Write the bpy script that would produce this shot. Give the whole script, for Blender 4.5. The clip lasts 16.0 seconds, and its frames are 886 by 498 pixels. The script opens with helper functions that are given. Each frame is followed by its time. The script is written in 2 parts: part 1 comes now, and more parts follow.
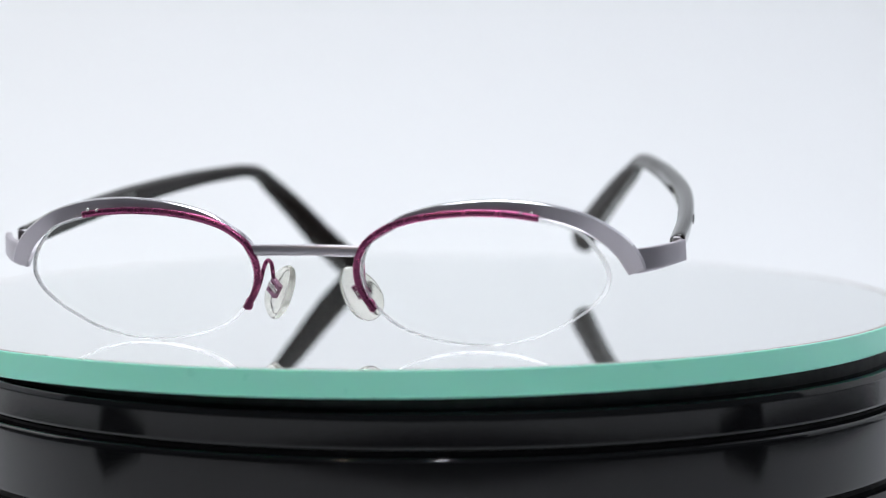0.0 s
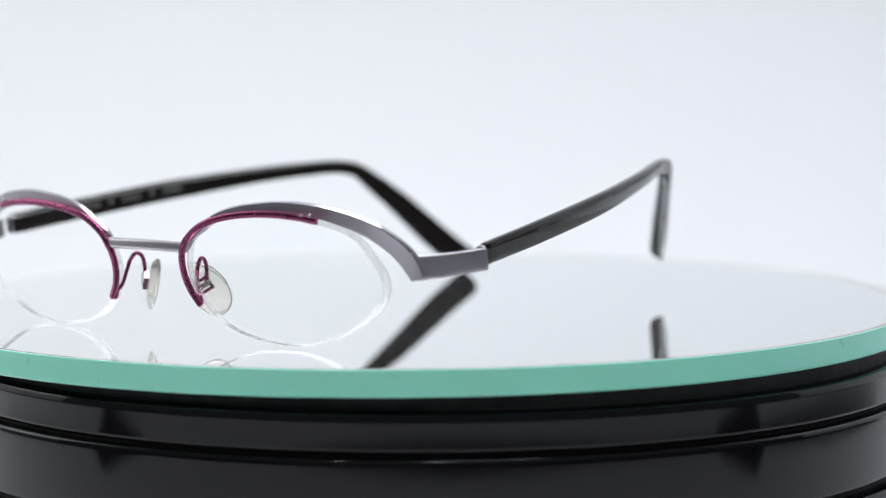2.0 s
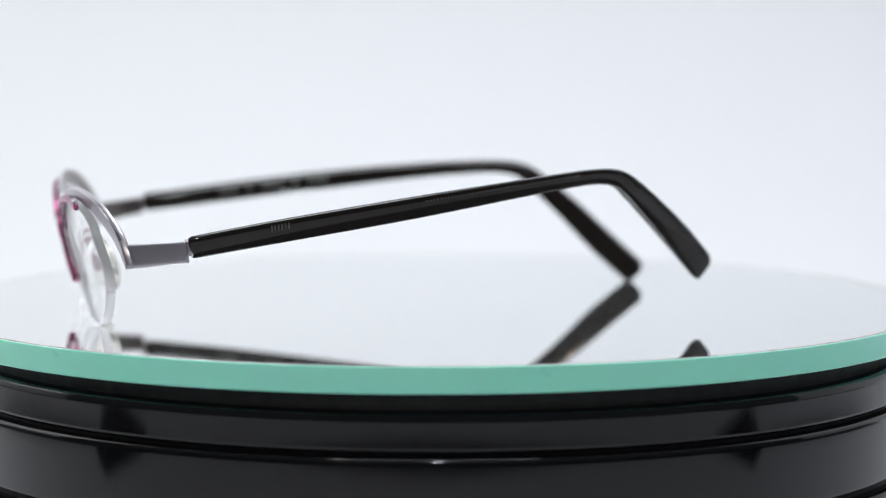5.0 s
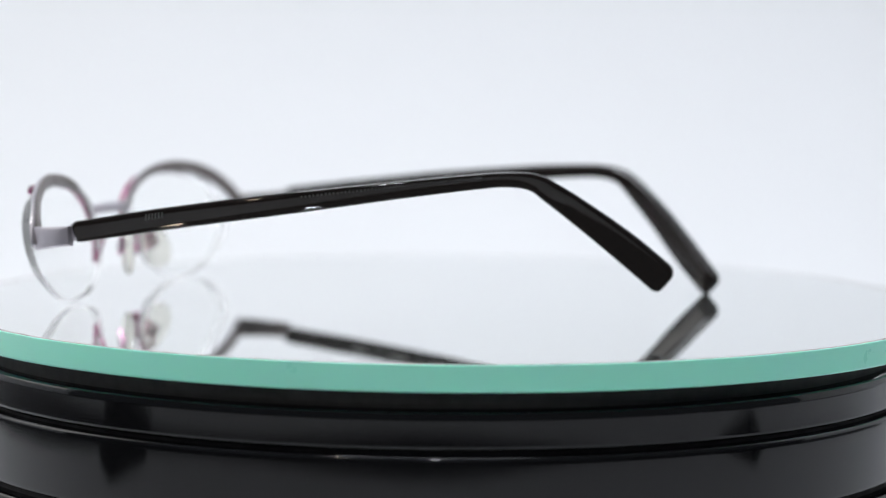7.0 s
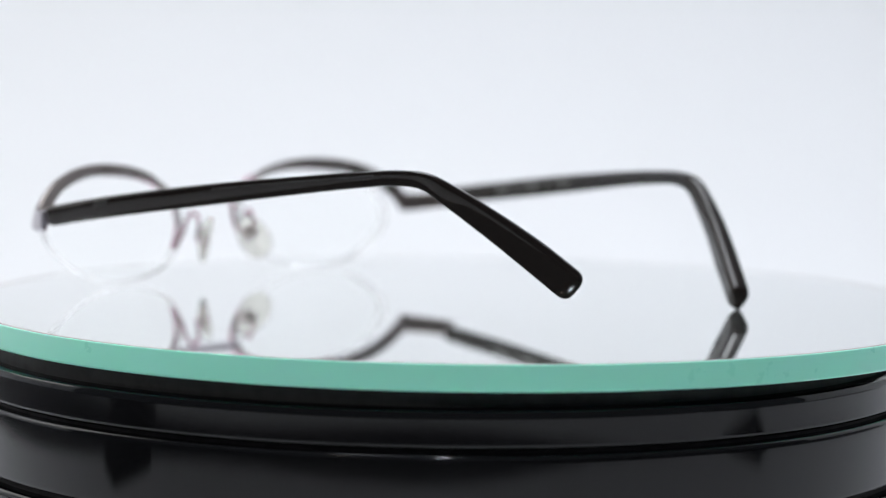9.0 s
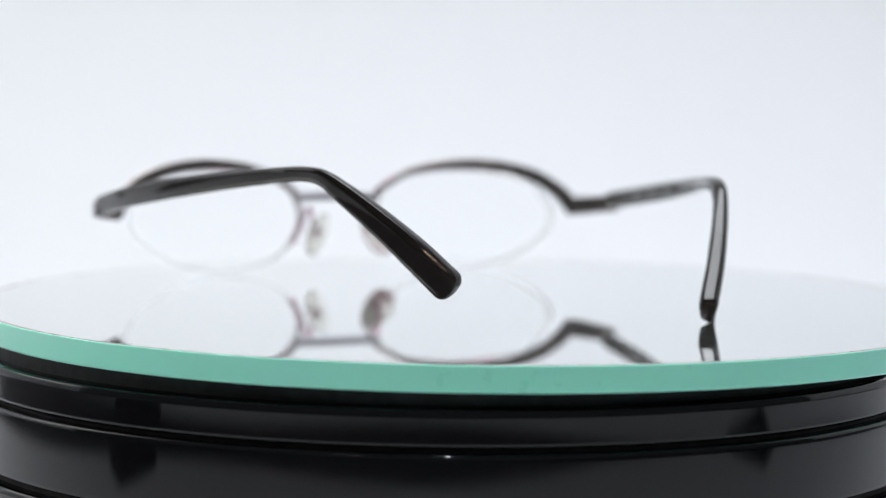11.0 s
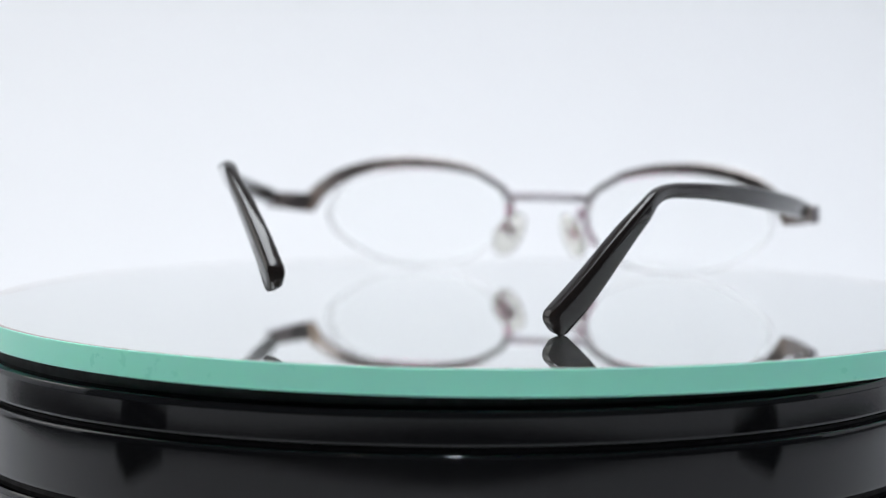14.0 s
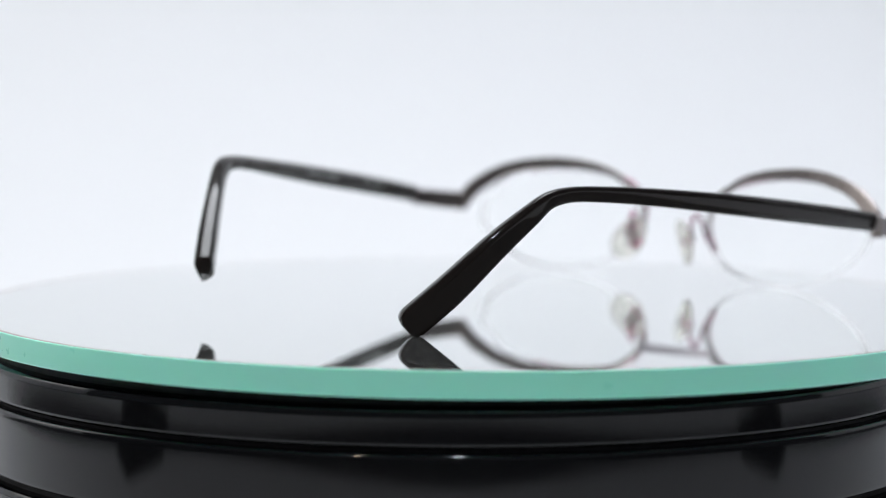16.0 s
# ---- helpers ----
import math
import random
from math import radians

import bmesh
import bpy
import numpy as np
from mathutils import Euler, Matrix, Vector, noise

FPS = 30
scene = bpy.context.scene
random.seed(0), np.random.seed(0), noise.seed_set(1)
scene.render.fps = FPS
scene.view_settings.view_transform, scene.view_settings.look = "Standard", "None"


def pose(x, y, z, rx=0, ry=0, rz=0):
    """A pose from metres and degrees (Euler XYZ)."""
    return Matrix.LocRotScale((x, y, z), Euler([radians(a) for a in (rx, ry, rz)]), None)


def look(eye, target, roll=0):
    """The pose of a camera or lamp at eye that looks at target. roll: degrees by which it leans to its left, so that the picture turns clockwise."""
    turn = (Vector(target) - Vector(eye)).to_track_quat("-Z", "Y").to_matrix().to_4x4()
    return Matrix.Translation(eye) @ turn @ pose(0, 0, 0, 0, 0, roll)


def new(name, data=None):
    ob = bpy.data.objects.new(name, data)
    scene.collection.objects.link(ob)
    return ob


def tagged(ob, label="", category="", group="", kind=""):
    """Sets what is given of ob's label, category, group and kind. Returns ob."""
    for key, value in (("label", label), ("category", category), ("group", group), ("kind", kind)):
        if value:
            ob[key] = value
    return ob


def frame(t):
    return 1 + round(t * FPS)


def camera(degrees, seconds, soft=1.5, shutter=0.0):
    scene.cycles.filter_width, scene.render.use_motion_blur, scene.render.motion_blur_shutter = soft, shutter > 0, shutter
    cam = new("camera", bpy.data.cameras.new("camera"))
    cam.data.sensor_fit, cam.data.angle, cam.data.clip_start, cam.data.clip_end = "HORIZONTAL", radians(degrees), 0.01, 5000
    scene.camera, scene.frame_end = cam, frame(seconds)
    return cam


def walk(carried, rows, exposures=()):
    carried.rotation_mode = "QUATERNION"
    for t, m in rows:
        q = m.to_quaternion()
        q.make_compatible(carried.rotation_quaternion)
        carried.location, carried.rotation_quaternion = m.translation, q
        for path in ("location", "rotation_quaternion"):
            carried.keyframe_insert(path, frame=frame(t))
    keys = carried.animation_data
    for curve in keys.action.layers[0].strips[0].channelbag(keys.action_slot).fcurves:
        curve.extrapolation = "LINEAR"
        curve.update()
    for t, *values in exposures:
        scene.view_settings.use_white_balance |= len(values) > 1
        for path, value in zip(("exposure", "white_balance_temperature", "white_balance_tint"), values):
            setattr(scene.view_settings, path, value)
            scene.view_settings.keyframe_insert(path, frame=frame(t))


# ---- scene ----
# One turntable with a round mirror plate, a pair of spectacles on it, in a white photo tent.
MM = 0.001075  # one modelling unit of the spectacles
EYE = Vector((0.0, -0.51229, 0.05504))
AHEAD = Vector((-0.00006, 1.0, -0.08562))
cam = camera(21.364, 16.0, soft=1.2)
cam.data.dof.use_dof = True
cam.data.dof.focus_distance = 0.447
cam.data.dof.aperture_fstop = 11.0
cam.data.dof.aperture_blades = 0
walk(cam, [(0.0, look(EYE, EYE + AHEAD, 0.309)), (16.0, look(EYE, EYE + AHEAD, 0.309))])

# ---- light ----
world = bpy.data.worlds.new("dim_room")
scene.world = world
world.use_nodes = True
world.node_tree.nodes["Background"].inputs[0].default_value = (0.80, 0.88, 1.0, 1)
world.node_tree.nodes["Background"].inputs[1].default_value = 0.125


def area_lamp(name, m, sx, sy, watts, colour):
    d = bpy.data.lights.new(name, "AREA")
    d.shape, d.size, d.size_y, d.energy, d.color = "RECTANGLE", sx, sy, watts, colour
    ob = new(name, d)
    ob.matrix_world = m
    return ob


area_lamp("tent_panel_lamp", look((0.0, 0.10, 0.70), (0.0, 0.12, 0.0)), 0.34, 0.42, 4.0, (0.90, 0.935, 0.985))
# unseen fills, added to warm the backdrop's left and cool its right
area_lamp("backdrop_fill_lamp", look((-0.52, 0.12, 0.30), (0.1, 0.35, 0.12)), 0.30, 0.45, 0.6, (1.0, 0.975, 0.91))
area_lamp("backdrop_fill_lamp", look((0.52, 0.24, 0.46), (-0.1, 0.40, 0.12)), 0.30, 0.40, 0.18, (0.82, 0.89, 1.0))

area_lamp("warm_spot_lamp", look((-0.42, -1.00, 0.80), (0, 0, 0)), 0.035, 0.035, 1.1, (1.0, 0.80, 0.58))
area_lamp("cool_spot_lamp", look((0.02, -1.05, 0.85), (0, 0, 0)), 0.045, 0.045, 2.4, (0.90, 0.95, 1.0))


# ---- materials ----
def material(name, colour, rough=0.5, metal=0.0, grain=0.0, grain_scale=800.0, stretch=(1, 1, 1), bump=0.0, **more):
    m = bpy.data.materials.new(name)
    m.use_nodes = True
    nt = m.node_tree
    b = nt.nodes["Principled BSDF"]
    b.inputs["Base Color"].default_value = (*colour, 1)
    b.inputs["Roughness"].default_value = rough
    b.inputs["Metallic"].default_value = metal
    for k, v in more.items():
        b.inputs[k.replace("_", " ")].default_value = v
    if grain or bump:
        co = nt.nodes.new("ShaderNodeTexCoord")
        mp = nt.nodes.new("ShaderNodeMapping")
        mp.inputs["Scale"].default_value = stretch
        fine = nt.nodes.new("ShaderNodeTexNoise")
        fine.inputs["Scale"].default_value = grain_scale
        fine.inputs["Detail"].default_value = 4
        broad = nt.nodes.new("ShaderNodeTexNoise")
        broad.inputs["Scale"].default_value = grain_scale * 0.06
        nt.links.new(co.outputs["Object"], mp.inputs["Vector"])
        nt.links.new(mp.outputs["Vector"], fine.inputs["Vector"])
        nt.links.new(co.outputs["Object"], broad.inputs["Vector"])
        add = nt.nodes.new("ShaderNodeMath")
        add.operation = "ADD"
        nt.links.new(fine.outputs["Fac"], add.inputs[0])
        nt.links.new(broad.outputs["Fac"], add.inputs[1])
        rng = nt.nodes.new("ShaderNodeMapRange")
        rng.inputs["From Min"].default_value, rng.inputs["From Max"].default_value = 0.6, 1.4
        rng.inputs["To Min"].default_value = max(0.0, rough * (1 - grain))
        rng.inputs["To Max"].default_value = min(1.0, rough * (1 + grain))
        nt.links.new(add.outputs[0], rng.inputs["Value"])
        nt.links.new(rng.outputs["Result"], b.inputs["Roughness"])
        hue = nt.nodes.new("ShaderNodeMix")
        hue.data_type = "RGBA"
        hue.inputs["A"].default_value = (*[c * (1 - 0.25 * grain) for c in colour], 1)
        hue.inputs["B"].default_value = (*[min(1, c * (1 + 0.25 * grain)) for c in colour], 1)
        nt.links.new(broad.outputs["Fac"], hue.inputs["Factor"])
        nt.links.new(hue.outputs["Result"], b.inputs["Base Color"])
        if bump:
            bp = nt.nodes.new("ShaderNodeBump")
            bp.inputs["Strength"].default_value = bump
            bp.inputs["Distance"].default_value = 0.0001
            nt.links.new(fine.outputs["Fac"], bp.inputs["Height"])
            nt.links.new(bp.outputs["Normal"], b.inputs["Normal"])
    return m


SHEET = material("white_sheet", (0.82, 0.83, 0.85), 0.9, grain=0.15, grain_scale=60, bump=0.05)
SILVER = material("brushed_silver", (0.50, 0.47, 0.51), 0.35, 1.0, grain=0.12, grain_scale=2500, stretch=(0.15, 1, 1))
# lighter, smoother silver: the brow's top highlight put into the colour
HIGHLIGHT_SILVER = material("highlight_silver", (0.66, 0.645, 0.67), 0.17, 1.0, grain=0.2, grain_scale=900)
PURPLE = material("purple_metal", (0.32, 0.075, 0.17), 0.27, 1.0, grain=0.2, grain_scale=900)
BRONZE = material("bare_bronze_inside", (0.20, 0.175, 0.165), 0.32, 1.0, grain=0.3, grain_scale=1200)
DARK_PURPLE = material("mauve_metal", (0.46, 0.25, 0.36), 0.25, 1.0, grain=0.2)
CHROME = material("chrome", (0.72, 0.70, 0.72), 0.16, 1.0, grain=0.2, grain_scale=900)
ACETATE = material("black_acetate", (0.012, 0.0085, 0.007), 0.05, grain=0.4, grain_scale=300, bump=0.008, Specular_IOR_Level=0.36)
PAD = material("clear_silicone", (0.985, 0.972, 0.89), 0.10, grain=0.3, grain_scale=500, bump=0.05, Transmission_Weight=0.88, IOR=1.36)
LENS = material("lens_glass", (0.995, 1.0, 0.997), 0.0, Transmission_Weight=1.0, IOR=1.08, Coat_Weight=0.03, Coat_Roughness=0.01)
LENS_EDGE = material("polished_lens_edge", (0.98, 0.97, 0.99), 0.22, grain=0.3, grain_scale=900)
nt = LENS_EDGE.node_tree
# the ground edge is half clear and passes on the light that runs inside the lens
clear = nt.nodes.new("ShaderNodeBsdfTransparent")
glow = nt.nodes.new("ShaderNodeBsdfTranslucent")
glow.inputs["Color"].default_value = (0.97, 0.96, 0.99, 1)
frost = nt.nodes.new("ShaderNodeMixShader")
frost.inputs["Fac"].default_value = 0.7
half = nt.nodes.new("ShaderNodeMixShader")
half.inputs["Fac"].default_value = 0.26
nt.links.new(nt.nodes["Principled BSDF"].outputs["BSDF"], frost.inputs[1])
nt.links.new(glow.outputs["BSDF"], frost.inputs[2])
nt.links.new(clear.outputs["BSDF"], half.inputs[1])
nt.links.new(frost.outputs["Shader"], half.inputs[2])
nt.links.new(half.outputs["Shader"], nt.nodes["Material Output"].inputs["Surface"])
MIRROR = material("mirror_silvering", (0.885, 0.935, 0.91), 0.012, 0.955, grain=0.5, grain_scale=40)
GLASS_EDGE = material("green_ground_glass", (0.37, 0.95, 0.75), 0.35, grain=0.3, grain_scale=300, bump=0.008, Subsurface_Weight=0.3, Subsurface_Radius=(0.002, 0.006, 0.004))
BLACK_GLOSS = material("black_gloss_plastic", (0.0035, 0.0037, 0.0045), 0.06, grain=0.4, grain_scale=120, bump=0.012, Specular_IOR_Level=0.38)
BLACK_MATT = material("black_rubber", (0.006, 0.006, 0.006), 0.75, grain=0.2, grain_scale=400)
BEVEL = material("silvering_edge", (0.33, 0.27, 0.24), 0.3, grain=0.4, grain_scale=200)
TABLE_TOP = material("dark_table", (0.035, 0.035, 0.04), 0.6, grain=0.3, grain_scale=90, bump=0.1)
MARKING = material("pale_print", (0.115, 0.12, 0.115), 0.5, grain=0.2)
CORE = material("core_metal_under_plastic", (0.075, 0.08, 0.08), 0.4, grain=0.2)
SCREW = material("steel_screw", (0.6, 0.58, 0.58), 0.25, 1.0, grain=0.2)


# ---- mesh helpers ----
def part(name, bm, mat, parent=None, label="", smooth=True):
    me = bpy.data.meshes.new(name)
    bmesh.ops.recalc_face_normals(bm, faces=bm.faces[:])
    for f in bm.faces:
        f.smooth = smooth
    bm.to_mesh(me)
    bm.free()
    me.materials.append(mat)
    if smooth:
        me.set_sharp_from_angle(angle=radians(40))
    ob = new(name, me)
    ob.parent = parent
    return tagged(ob, label)


def spline(rows, n=8):
    """A smooth run through rows of numbers (Catmull-Rom)."""
    p = [np.array(r, float) for r in rows]
    p = [2 * p[0] - p[1]] + p + [2 * p[-1] - p[-2]]
    out = []
    for i in range(1, len(p) - 2):
        a, b, c, d = p[i - 1:i + 3]
        for k in range(n):
            t = k / n
            out.append(0.5 * (2 * b + (c - a) * t + (2 * a - 5 * b + 4 * c - d) * t * t + (3 * b - a - 3 * c + d) * t ** 3))
    return out + [p[-2]]


def bar(bm, rows, n=8, sides=16, power=3.0, up=(0, 0, 1), round_ends=0.35, dome=0.0, bevel=0.0, facet=0.0):
    """A bar swept along rows of x, y, z, thickness, height in mm, with a rounded rectangular section."""
    pts = spline(rows, n) if n else [np.array(r, float) for r in rows]
    rings = []
    for i, q in enumerate(pts):
        a, b = pts[max(i - 1, 0)], pts[min(i + 1, len(pts) - 1)]
        go = Vector((b - a)[:3]).normalized()
        side = go.cross(Vector(up)).normalized()
        top = side.cross(go).normalized()
        rings.append((Vector(q[:3]), go, side, top, q[3] / 2, q[4] / 2))
    first, last = rings[0], rings[-1]

    def end(r, sign):
        e = min(r[4], r[5]) * round_ends
        out = []
        for k in range(5):
            a = math.pi / 2 * k / 5
            out.append((r[0] + r[1] * sign * e * math.cos(a), r[1], r[2], r[3], max(r[4] - e * (1 - math.sin(a)), 1e-3), max(r[5] - e * (1 - math.sin(a)), 1e-3)))
        return out
    if round_ends:
        cap = end(last, 1)[::-1]
        if dome:
            cap = []
            for k in range(1, 9):
                a = math.pi / 2 * k / 8
                f = max(math.cos(a) ** 0.6, 0.12)
                cap.append((last[0] + last[1] * dome * math.sin(a), last[1], last[2], last[3], last[4] * (0.25 + 0.75 * f), last[5] * f))
        rings = end(first, -1) + rings + cap
    loops = []
    for i, (c, go, side, top, w, h) in enumerate(rings):
        loop = []
        cut = abs(bevel) * min(1.0, max(0.75, (i / len(rings) - 0.55) / 0.15))
        for k in range(sides):
            t = 2 * math.pi * (k + 0.5) / sides
            ct, st = math.cos(t), math.sin(t)
            x = math.copysign(abs(ct) ** (2 / power), ct) * w
            z = math.copysign(abs(st) ** (2 / power), st) * h
            if bevel and x * bevel > 0 and z < 0.6 * h:
                x *= 1 - cut * min(1.0, (0.6 * h - z) / (1.6 * h))
            if facet and x * bevel < 0:
                x -= math.copysign(max(0.0, z - 0.5 * h) * 0.85 * min(1.0, max(0.0, (0.72 - i / len(rings)) / 0.12)), x)
                grow = min(1.0, max(0.0, (i / len(rings) - 0.62) / 0.3))
                x -= math.copysign(max(0.0, -z - h * (1 - 0.55 * grow)), x) * facet
            loop.append(bm.verts.new((c + side * x + top * z) * MM))
        loops.append(loop)
    for a, b in zip(loops, loops[1:]):
        for k in range(sides):
            bm.faces.new((a[k], a[(k + 1) % sides], b[(k + 1) % sides], b[k]))
    bm.faces.new(loops[0])
    bm.faces.new(loops[-1][::-1])
    return bm


def wire(bm, rows, d, n=8, sides=12):
    return bar(bm, [(*r, d, d) for r in rows], n, sides, 2.0, round_ends=0.5)


def lathe(bm, profile, n=192):
    """Turn a closed profile of (radius, z) in metres about z."""
    loops = []
    for r, z in profile:
        loops.append([bm.verts.new((r * math.cos(2 * math.pi * k / n), r * math.sin(2 * math.pi * k / n), z)) for k in range(n)])
    for a, b in zip(loops, loops[1:]):
        for k in range(n):
            bm.faces.new((a[k], a[(k + 1) % n], b[(k + 1) % n], b[k]))
    return bm, loops


# ---- the photo tent ----
def tent():
    bm = bmesh.new()
    depth = [(0.20, -0.075)] + [(0.30 + 0.18 * math.sin(a), 0.105 - 0.18 * math.cos(a)) for a in np.linspace(0, math.pi / 2, 14)] + [(0.48, 0.78)]
    back = [(y + 0.003, z - 0.003) for y, z in depth][::-1]
    ring = depth + back
    a = [bm.verts.new((-0.62, y, z)) for y, z in ring]
    b = [bm.verts.new((0.62, y, z)) for y, z in ring]
    m = len(ring)
    for k in range(m):
        bm.faces.new((a[k], a[(k + 1) % m], b[(k + 1) % m], b[k]))
    tagged(part("backdrop", bm, SHEET), "white seamless paper sweep behind and under the turntable", "backdrop", kind="structure")
    for name, x in (("wall_west", -0.624), ("wall_east", 0.624)):
        bm = bmesh.new()
        bmesh.ops.create_cube(bm, size=1, matrix=Matrix.Translation((x, 0.21, 0.35)) @ Matrix.Diagonal((0.004, 0.54, 0.86, 1)))
        tagged(part(name, bm, SHEET, smooth=False), "white fabric side of the photo tent", "tent wall", kind="structure")
    bm = bmesh.new()
    bmesh.ops.create_cube(bm, size=1, matrix=Matrix.Translation((0, 0.13, 0.785)) @ Matrix.Diagonal((1.25, 0.70, 0.004, 1)))
    tagged(part("ceiling", bm, SHEET, smooth=False), "white fabric roof of the photo tent", "ceiling", kind="structure")


tent()
bm = bmesh.new()
bmesh.ops.create_cube(bm, size=1, matrix=Matrix.Translation((0, -0.10, -0.093)) @ Matrix.Diagonal((1.6, 1.3, 0.03, 1)))
tagged(part("table_top", bm, TABLE_TOP, smooth=False), "dark grey table under the turntable", "table", kind="structure")


# the white sheet on which the turntable stands, with a rounded front edge
def floor_sheet():
    bm = bmesh.new()
    line = [(0.42, 0.196)]
    for k in range(33):
        a = math.pi * k / 32
        c, d = math.cos(a), math.sin(a)
        line.append((0.01 + math.copysign(abs(c) ** 0.80, c) * 0.41, 0.02 - abs(d) ** 0.80 * 0.405))
    line.append((-0.40, 0.196))
    low = [bm.verts.new((x, y, -0.0779)) for x, y in line]
    high = [bm.verts.new((x, y, -0.0751)) for x, y in line]
    m = len(line)
    for k in range(m):
        bm.faces.new((low[k], low[(k + 1) % m], high[(k + 1) % m], high[k]))
    bm.faces.new(low)
    bm.faces.new(high[::-1])
    tagged(part("floor", bm, SHEET, smooth=False), "white sheet with a rounded front edge under the turntable", "sheet", kind="structure")


# out-of-view block, added to put a dark blob in the drum's reflection
def dark_block(x, y, turn):
    bm = bmesh.new()
    bmesh.ops.create_cube(bm, size=1, matrix=Matrix.Diagonal((0.045, 0.07, 0.007, 1)))
    bmesh.ops.bevel(bm, geom=bm.edges[:], offset=0.0025, segments=3, affect="EDGES", profile=0.5)
    ob = part("dark_block", bm, BLACK_MATT)
    ob.matrix_world = pose(x, y, -0.0716, 0, 0, turn)
    tagged(ob, "small black block on the white sheet, added for its dark reflection in the drum", "weight", "sheet weights")


floor_sheet()
dark_block(-0.352, -0.168, -12)
dark_block(0.370, -0.180, 10)


# ---- the turntable and its mirror plate ----
def turntable():
    top = new("turntable")
    tagged(top, "glossy black round electric turntable with a grooved side", "turntable")
    c = Matrix.Translation((-0.0019, -0.0015, 0))

    def ring(name, profile, mat, label=""):
        bm, loops = lathe(bmesh.new(), profile)
        bm.faces.new(loops[0])
        bm.faces.new(loops[-1][::-1])
        ob = part(name, bm, mat, top, label)
        ob.matrix_basis = c
        return ob
    ring("seat_pad", [(0.1005, -0.0100), (0.1005, -0.0053)], BLACK_MATT, "matt black pad under the mirror plate")
    ring("platter", [(0.1024, -0.0157), (0.1031, -0.0155), (0.1034, -0.0151), (0.1034, -0.0147), (0.10347, -0.0101), (0.1035, -0.0096), (0.1032, -0.0088), (0.1022, -0.0083)], BLACK_GLOSS)
    ring("groove", [(0.1021, -0.0175), (0.1021, -0.0153)], BLACK_MATT)
    shoulder = [(0.1038 + 0.0007 * math.cos(a), -0.0171 + 0.0007 * math.sin(a)) for a in np.linspace(0.0, 1.571, 8)]
    ring("drum", [(0.1039, -0.0300), (0.1044, -0.0297), (0.1045, -0.0293), (0.1045, -0.0289), (0.1045, -0.0178)] + shoulder + [(0.1027, -0.0164)], BLACK_GLOSS)
    ring("lower_groove", [(0.1035, -0.0316), (0.1035, -0.0296)], BLACK_MATT)
    ring("foot_ring", [(0.1057, -0.0747), (0.1065, -0.0740), (0.1065, -0.0732), (0.1065, -0.0324), (0.1065, -0.0319), (0.1061, -0.0312), (0.1041, -0.0310)], BLACK_GLOSS)
    return top


def mirror_plate():
    top = new("mirror_plate")
    tagged(top, "round mirror plate with a ground green glass edge", "mirror")
    R, H = 0.10866, 0.00504
    bm, loops = lathe(bmesh.new(), [(R - 0.0004, 0.0), (R - 0.0001, -0.0001), (R, -0.0004), (R, -H + 0.0004), (R - 0.0004, -H), (R - 0.006, -H)], 256)
    part("glass_edge", bm, GLASS_EDGE, top, "ground green glass edge")
    bm, loops = lathe(bmesh.new(), [(R - 0.0014, 0.0), (R - 0.0022, 0.0)], 256)
    bm.faces.new(loops[-1])
    ring, loops = lathe(bmesh.new(), [(R - 0.0004, 0.0), (R - 0.0014, 0.0)], 256)
    part("bevel_line", ring, BEVEL, top, "thin brownish line where the silvering ends")
    part("mirror_face", bm, MIRROR, top, "polished mirror face", smooth=False)
    return top


# ---- the spectacles ----
def wide(x):
    """One half of the front is bent out a little more than the other."""
    return x - 0.028 * max(0.0, -x - 10.0)


def face_y(x, z):
    """How far back the front lies at x, z (mm): it wraps round at the sides and leans back towards the ground."""
    return 8.5 * (abs(x) / 54.0) ** 3 + (0.2 if z < 17.0 else 0.05) * (17.0 - z)


def lens_y(x, z):
    """The front of the lens, flatter than the brow."""
    return 4.4 * ((abs(x) - 8.0) / 44.0) ** 2 + (0.24 if z < 17.0 else 0.08) * (17.0 - z)


LENS_LINE = [(9.6, 14.0), (11.6, 18.6), (15.5, 21.2), (22.0, 22.9), (31.0, 23.3), (40.0, 22.3), (47.0, 20.2), (50.6, 16.4), (52.0, 12.8), (51.2, 9.6),
             (48.6, 6.8), (44.6, 4.2), (39.0, 1.6), (31.0, 0.25), (22.5, 1.0), (16.0, 3.2), (12.0, 6.6), (9.9, 10.2)]


def lens_outline(s):
    closed = spline([LENS_LINE[-1]] + LENS_LINE + LENS_LINE[:2], 6)[6:]
    closed = closed[:len(LENS_LINE) * 6]
    return [(wide(s * p[0]), p[1]) for p in closed]


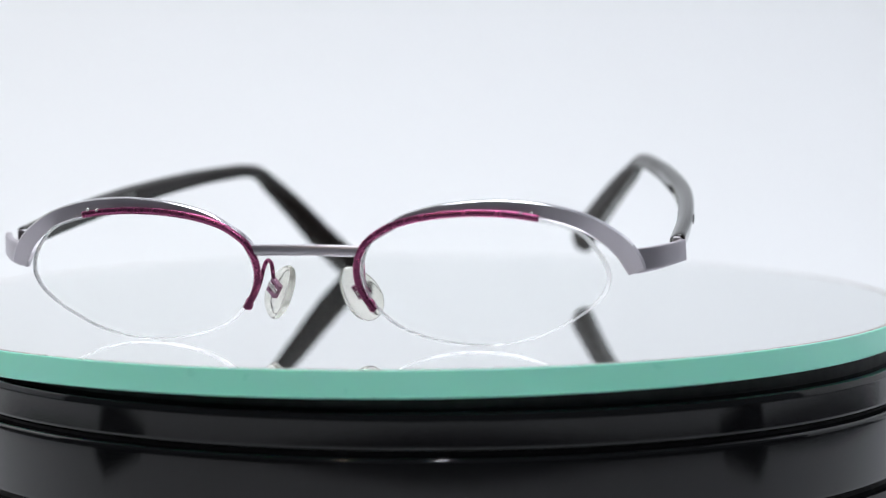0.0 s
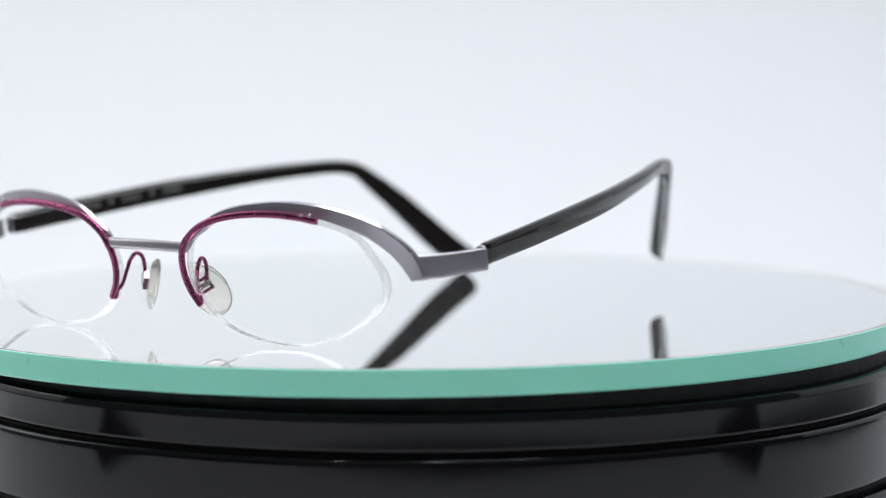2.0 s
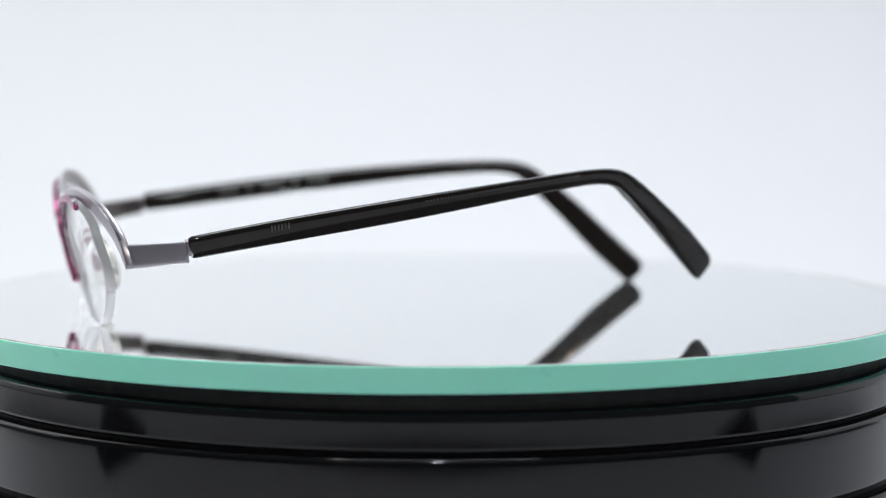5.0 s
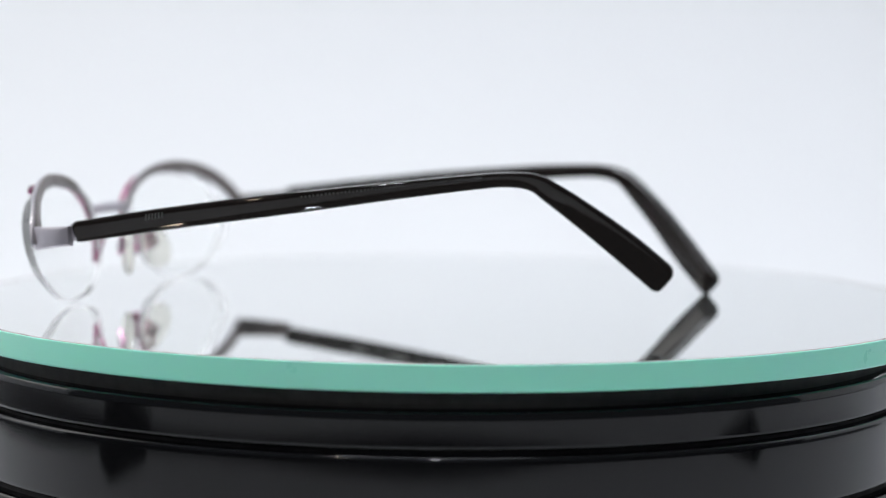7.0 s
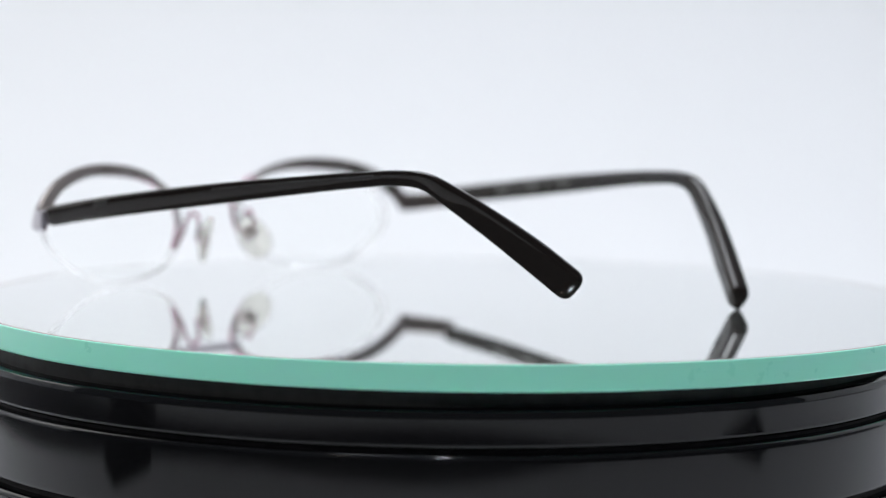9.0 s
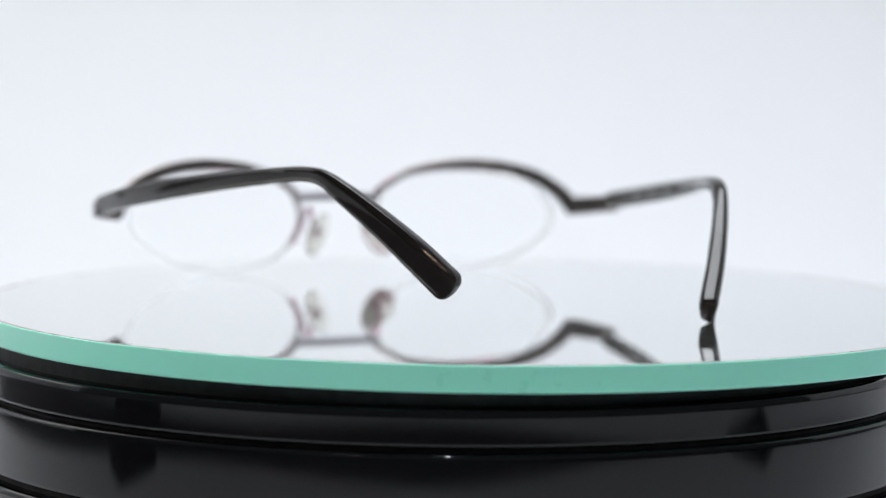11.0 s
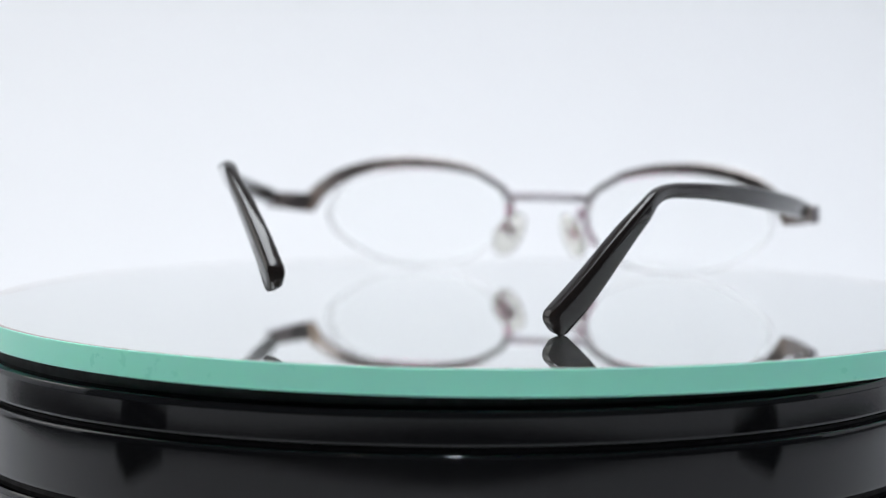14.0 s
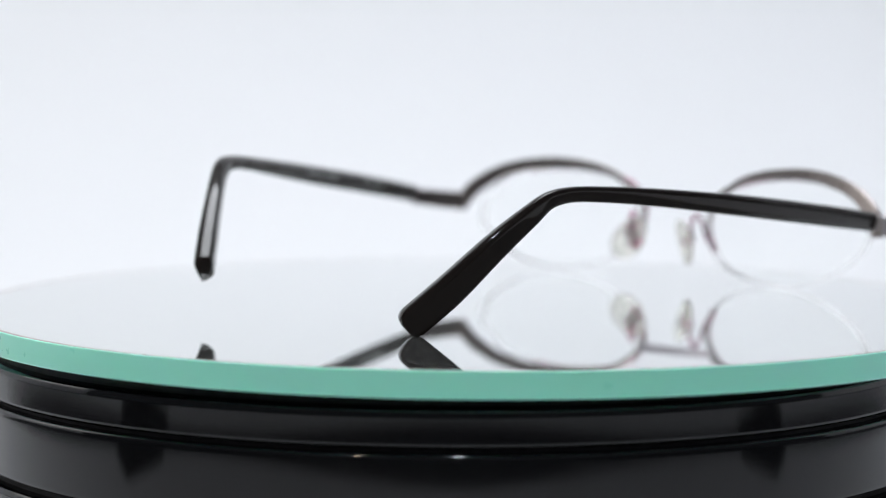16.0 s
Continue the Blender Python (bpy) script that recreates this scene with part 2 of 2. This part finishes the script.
def lens(s, top):
    line = lens_outline(s)
    cx, cz = wide(s * 31.5), 12.0
    steps = (0.0, 0.25, 0.5, 0.75, 0.92, 1.0)
    bm = bmesh.new()
    outer = []
    for off in (0.25, 1.85):
        rings = []
        for k in steps[1:]:
            rings.append([bm.verts.new(Vector((cx + (x - cx) * k, lens_y(cx + (x - cx) * k, cz + (z - cz) * k) + off, cz + (z - cz) * k)) * MM) for x, z in line])
        mid = bm.verts.new(Vector((cx, lens_y(cx, cz) + off, cz)) * MM)
        n = len(line)
        for k in range(n):
            bm.faces.new((mid, rings[0][k], rings[0][(k + 1) % n]))
        for a, b in zip(rings, rings[1:]):
            for k in range(n):
                bm.faces.new((a[k], a[(k + 1) % n], b[(k + 1) % n], b[k]))
        outer.append(rings[-1])
    for k in range(n):
        bm.faces.new((outer[0][k], outer[0][(k + 1) % n], outer[1][(k + 1) % n], outer[1][k]))
    ob = part("lens", bm, LENS, top, "clear half-rimless lens")
    ob.visible_shadow = False
    bm = bmesh.new()
    loops = []
    for off, k in ((0.2, 0.978), (0.12, 0.984), (0.55, 1.012), (1.05, 1.008), (1.5, 1.013), (1.95, 1.008), (1.9, 0.99)):
        loops.append([bm.verts.new(Vector((cx + (x - cx) * k, lens_y(x, z) + off, cz + (z - cz) * k)) * MM) for x, z in line])
    for a, b in zip(loops, loops[1:] + loops[:1]):
        for k in range(n):
            bm.faces.new((a[k], a[(k + 1) % n], b[(k + 1) % n], b[k]))
    part("edge", bm, LENS_EDGE, ob, "polished whitish lens edge with a nylon cord groove")


def inside(ob, way, edge=None):
    """Bare bronze on the faces that look towards the wearer."""
    ob.data.materials.append(BRONZE)
    if edge:
        ob.data.materials.append(edge)
    for p in ob.data.polygons:
        if p.normal.dot(Vector(way)) > 0.6:
            p.material_index = 1
        # the front top chamfer gets the lighter silver as a painted highlight line
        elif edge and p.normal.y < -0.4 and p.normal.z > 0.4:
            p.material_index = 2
    return ob


def front(s, top):
    def on(x, z, back=0.0):
        return (wide(s * x), face_y(x, z) + back, z)
    # silver brow bar, broadening into the endpiece
    rows = []
    for x, z, h in ((9.7, 16.7, 1.3), (11.4, 18.8, 1.4), (14.2, 20.55, 1.5), (17.9, 22.6, 1.6), (23.8, 24.1, 1.8), (31.3, 24.75, 2.0), (37.2, 24.35, 2.4),
                    (42.7, 23.3, 2.8), (48.1, 21.4, 3.1), (51.9, 18.9, 3.4)):
        rows.append((*on(x, z, 0.75 if x < 45 else 0.6), 1.25, h))
    # the tail runs down into the endpiece
    for x, y, z, h in ((54.0, 9.05, 16.9, 3.6), (55.3, 9.75, 14.9, 3.6), (56.1, 10.3, 13.05, 3.2)):
        rows.append((wide(s * x), y, z, 1.38, h))
    inside(part("brow_bar", strip(bmesh.new(), rows), SILVER, top, "brushed silver brow bar, bronze inside"), (0, 1, 0), HIGHLIGHT_SILVER)
    # endpiece
    e = [(s * 55.6, 10.0, 14.75, 1.2, 4.3), (s * 56.4, 10.6, 14.8, 1.3, 4.3), (s * 58.8, 13.2, 15.1, 1.3, 4.1), (s * 61.4, 17.2, 15.6, 1.3, 3.8), (s * 62.6, 19.9, 15.9, 1.3, 3.8)]
    e = [(wide(x), y, z, w, h) for x, y, z, w, h in e]
    endpiece = part("endpiece", bar(bmesh.new(), e, 6, 20, 7.0, round_ends=0.2), SILVER, top, "brushed silver endpiece")
    inside(endpiece, (-s * 0.75, 0.66, 0))
    part("hinge", wire(bmesh.new(), [(wide(s * 60.9), 19.2, 14.9), (wide(s * 60.9), 19.2, 17.9)], 1.5, 2), CHROME, endpiece, "small steel hinge barrel")
    # purple rim wire
    rows = [(wide(s * x), lens_y(x, z) - 0.35, z) for x, z in ((40.6, 22.6), (36.5, 23.2), (31.2, 23.5), (25.6, 23.3), (19.8, 22.5), (14.9, 21.0), (11.4, 18.7), (9.9, 16.7), (9.05, 14.3), (9.1, 11.4), (10.0, 8.9), (11.6, 6.5))]
    rim = part("rim_wire", bar(bmesh.new(), [(*r, 1.25, 1.0) for r in rows], 8, 12, 2.6, up=(0, 1, 0)), PURPLE, top, "purple metal rim wire")
    inside(rim, (0, 1, 0))
    # two small rivets by the outer end of the purple wire
    for x in (39.6, 37.8):
        bm = bmesh.new()
        bmesh.ops.create_uvsphere(bm, u_segments=10, v_segments=6, radius=0.34 * MM, matrix=Matrix.Translation(Vector((wide(s * x), lens_y(x, 23.5) - 0.6, 23.5)) * MM))
        part("rivet", bm, SCREW, rim, "tiny steel rivet")
    # nose pad with its arm
    arm = wire(bmesh.new(), [(s * 11.05, 2.7, 7.4), (s * 10.1, 3.4, 9.0), (s * 9.4, 3.8, 11.2), (s * 9.0, 4.5, 13.4), (s * 8.7, 5.6, 14.5), (s * 8.4, 6.8, 13.9), (s * 8.3, 7.3, 12.2), (s * 8.1, 7.3, 9.9)], 0.75, 8, 8)
    part("pad_arm", arm, PURPLE, top, "bent purple pad arm")
    bm = bmesh.new()
    bmesh.ops.create_uvsphere(bm, u_segments=12, v_segments=8, radius=1, matrix=Matrix.Translation(Vector((wide(s * 11.1), lens_y(11.1, 7.2) + 0.1, 7.2)) * MM) @ Matrix.Diagonal((0.75 * MM, 0.75 * MM, 1.2 * MM, 1)))
    part("weld", bm, PURPLE, rim, "purple joint of the pad arm")
    nrm = Vector((s * 0.56, -0.82, 0.10)).normalized()
    tall = Vector((s * 0.72, 0.10, -1.0))
    tall = (tall - nrm * tall.dot(nrm)).normalized()
    across = nrm.cross(tall)
    mid = Vector((s * 7.5, 8.5, 8.7))
    m = Matrix.Identity(4)
    for i in range(3):
        m[i][0], m[i][1], m[i][2], m[i][3] = across[i], tall[i], nrm[i], mid[i] * MM
    bm = bmesh.new()
    bmesh.ops.create_uvsphere(bm, u_segments=28, v_segments=16, radius=1)
    for v in bm.verts:
        x, y, z = v.co
        v.co = Vector((x * 3.4 * (1 + 0.15 * y), y * 5.4, z * 1.15 - 0.012 * (y * 5.4) ** 2)) * MM
    bmesh.ops.transform(bm, matrix=m, verts=bm.verts)
    pad = part("nose_pad", bm, PAD, top, "clear yellowish silicone nose pad")
    bm = bmesh.new()
    for x, y, w, h in ((0, -1.1, 2.6, 0.5), (0, 1.1, 2.6, 0.5), (-1.05, 0, 0.5, 2.2), (1.05, 0, 0.5, 2.2)):
        bmesh.ops.create_cube(bm, size=1, matrix=m @ Matrix.Translation((x * MM, (y - 0.8) * MM, 1.5 * MM)) @ Matrix.Diagonal((w * MM, h * MM, 0.9 * MM, 1)))
    part("pad_box", bm, DARK_PURPLE, pad, "small purple metal pad box", smooth=False)
    bm = bmesh.new()
    bmesh.ops.create_cone(bm, cap_ends=True, segments=10, radius1=0.5 * MM, radius2=0.5 * MM, depth=2.6 * MM, matrix=m @ Matrix.Translation((0, -0.8 * MM, 1.7 * MM)) @ pose(0, 0, 0, 0, 90, 0))
    part("pad_screw", bm, SCREW, pad, "tiny steel screw")


def strip(bm, rows):
    pts = spline(rows, 8)
    loops = []
    for i, q in enumerate(pts):
        a, b = pts[max(i - 1, 0)], pts[min(i + 1, len(pts) - 1)]
        go = Vector((b - a)[:3]).normalized()
        top = Vector((-go.z, 0, go.x))
        if top.z < -0.2 or (abs(top.z) <= 0.2 and top.x * q[0] < 0):
            top = -top
        top.normalize()
        back = Vector((0, 1, 0)) - go * go.y
        back.normalize()
        w, h, r = q[3] / 2, q[4] / 2, 0.3
        c = Vector(q[:3])
        loop = []
        for x, z in ((-w, -h + r), (-w + r, -h), (w - r, -h), (w, -h + r), (w, h - r), (w - r, h), (-w + 0.44, h), (-w, h - 0.30)):
            loop.append(bm.verts.new((c + back * x + top * z) * MM))
        loops.append(loop)
    for a, b in zip(loops, loops[1:]):
        for k in range(8):
            bm.faces.new((a[k], a[(k + 1) % 8], b[(k + 1) % 8], b[k]))
    bm.faces.new(loops[0])
    bm.faces.new(loops[-1][::-1])
    return bm


ROLL = 0.006
TEMPLE_A = [(61.5, 21.3, 17.1, 2.8, 4.1), (60.6, 38, 19.8, 3.0, 4.3), (57.1, 60, 22.9, 3.0, 4.2), (51.2, 80, 25.5, 2.8, 3.5), (46.5, 92, 26.9, 2.7, 3.1), (43.8, 98.5, 27.4, 2.7, 3.0),
            (41.8, 103.2, 26.9, 2.8, 3.4), (39.6, 106.8, 24.6, 3.0, 4.2), (34.8, 113, 19.4, 3.4, 5.2), (30.0, 119, 13.9, 3.8, 6.0), (25.7, 124.3, 8.6, 3.9, 6.2)]
TEMPLE_B = [(-61.4, 21.3, 16.4, 2.8, 4.1), (-60.3, 38, 18.3, 3.0, 4.3), (-56.8, 60, 20.8, 3.0, 4.2), (-51.0, 80, 23.0, 2.8, 3.5), (-46.4, 92, 24.0, 2.7, 3.1), (-43.8, 98.8, 24.2, 2.7, 3.0),
            (-42.2, 103.4, 23.3, 2.8, 3.4), (-40.6, 107, 20.6, 3.0, 4.2), (-37.0, 113, 14.9, 3.4, 5.2), (-32.6, 119.3, 8.0, 3.8, 6.0), (-28.3, 124.8, 2.35, 3.9, 6.0)]


def temple(s, rows, top):
    rows = [(x + (-0.6 * ((y - 21) / 104) ** 2 if s < 0 else 0.0), y + (1.5 * (y - 21) / 104 * (1.35 - (y - 21) / 104) if s < 0 else 0.0), z - ROLL * x + (0.4 * math.sin(math.pi * min(1.0, (y - 21) / 104)) if s < 0 else 0.0), w, 0.98 * h) for x, y, z, w, h in rows]
    ob = part("temple", bar(bmesh.new(), rows, 10, 40, 4.0, round_ends=0.95, dome=2.2, bevel=0.6 * s, facet=0.85), ACETATE, top, "glossy black temple arm")
    a, b = np.array(rows[0]), np.array(rows[1])
    d = (b - a) / np.linalg.norm((b - a)[:3])
    cap = [a - d * 1.3, a + d * 0.4]
    cap = [(*c[:3], 1.7, 3.2) for c in cap]
    part("temple_cap", bar(bmesh.new(), cap, 2, 20, 5.0, round_ends=0.2), SILVER, ob, "silver cap at the hinge")
    # unreadable print on the inner face
    run = spline(rows, 20)
    for i, j in ((19, 23), (25, 26), (28, 32), (34, 35), (37, 41)) if s < 0 else ((16, 20), (21, 24), (33, 37), (38, 40), (41, 45)):
        seg = [run[k] for k in range(i, j + 1)]
        seg = [(q[0] - s * q[3] / 2, q[1], q[2] + 0.3, 0.12, 1.1) for q in seg]
        part("print_bar", bar(bmesh.new(), seg, 0, 8, 6.0, round_ends=0), MARKING, ob, "small pale unreadable print")
    # the ribbed metal core shows on the outer face of one arm
    if s > 0:
        fine = spline(rows, 60)
        bm = bmesh.new()
        for i in range(130, 262, 2):
            q = fine[i]
            bmesh.ops.create_cube(bm, size=1, matrix=Matrix.Translation(Vector((q[0] + s * q[3] / 2, q[1], q[2] + 0.22 * q[4])) * MM) @ Matrix.Diagonal((0.10 * MM, 0.28 * MM, 0.34 * MM, 1)))
        part("core_ribs", bm, CORE, ob, "faint ribbed metal core seen through the plastic", smooth=False)
        for k in range(6):
            q = fine[50 + k * 2]
            bm = bmesh.new()
            bmesh.ops.create_cube(bm, size=1, matrix=Matrix.Translation(Vector((q[0] + s * q[3] / 2, q[1], q[2] + 0.8)) * MM) @ Matrix.Diagonal((0.10 * MM, 0.25 * MM, 1.1 * MM, 1)))
            part("core_tooth", bm, CORE, ob, "pale tooth of the metal core", smooth=False)
    return ob


def spectacles():
    top = new("spectacles")
    tagged(top, "half-rimless spectacles, silver brow and purple rim, open arms", "spectacles")
    part("bridge", bar(bmesh.new(), [(*q, 1.5, 1.95) for q in ((-9.9, 0.35, 16.8), (-5, -0.05, 16.9), (0, -0.2, 16.95), (5, -0.05, 16.9), (9.9, 0.35, 16.8))], 6, 20, 3.4), SILVER, top, "silver bridge rod")
    for s in (1, -1):
        lens(s, top)
        front(s, top)
    temple(1, TEMPLE_A, top)
    temple(-1, TEMPLE_B, top)
    return top


TABLE = turntable()
PLATE = mirror_plate()
GLASSES = spectacles()


# ---- turning ----
def motions():
    on_table = Matrix.Translation((-0.02461, -0.07874, -0.0003)) @ pose(0, 0, 0, 0, 0, -13.33) @ pose(0, 0, 0, 0.2, -0.34, 0)
    tilt = Matrix.Translation((-0.00815, 0.00062, -0.00036)) @ pose(0, 0, 0, 0.092, -0.100, 0)
    for thing, rest in ((TABLE, Matrix.Identity(4)), (PLATE, tilt), (GLASSES, on_table)):
        rows = []
        for i in range(33):
            t = i * 0.5
            a = -(0.00841 + 0.22839 * t - 0.00012 * t * t - 0.00000567 * t ** 3)
            # the bearing is a little uneven, so that the table sways as it turns
            wave = (math.cos(a), math.sin(a), math.cos(2 * a), math.sin(2 * a))
            side = sum(k * w for k, w in zip((0.00471, -0.00085, 0.00468, -0.00487), wave))
            nod = sum(k * w for k, w in zip((0.00130, -0.00384, 0.00095, -0.00255), wave))
            sway = pose(0, 0, 0.00009 * wave[0] + 0.00035 * wave[1], math.degrees(nod), -math.degrees(side), 0)
            rows.append((t, sway @ pose(0, 0, 0, 0, 0, math.degrees(a)) @ rest))
        walk(thing, rows)


motions()
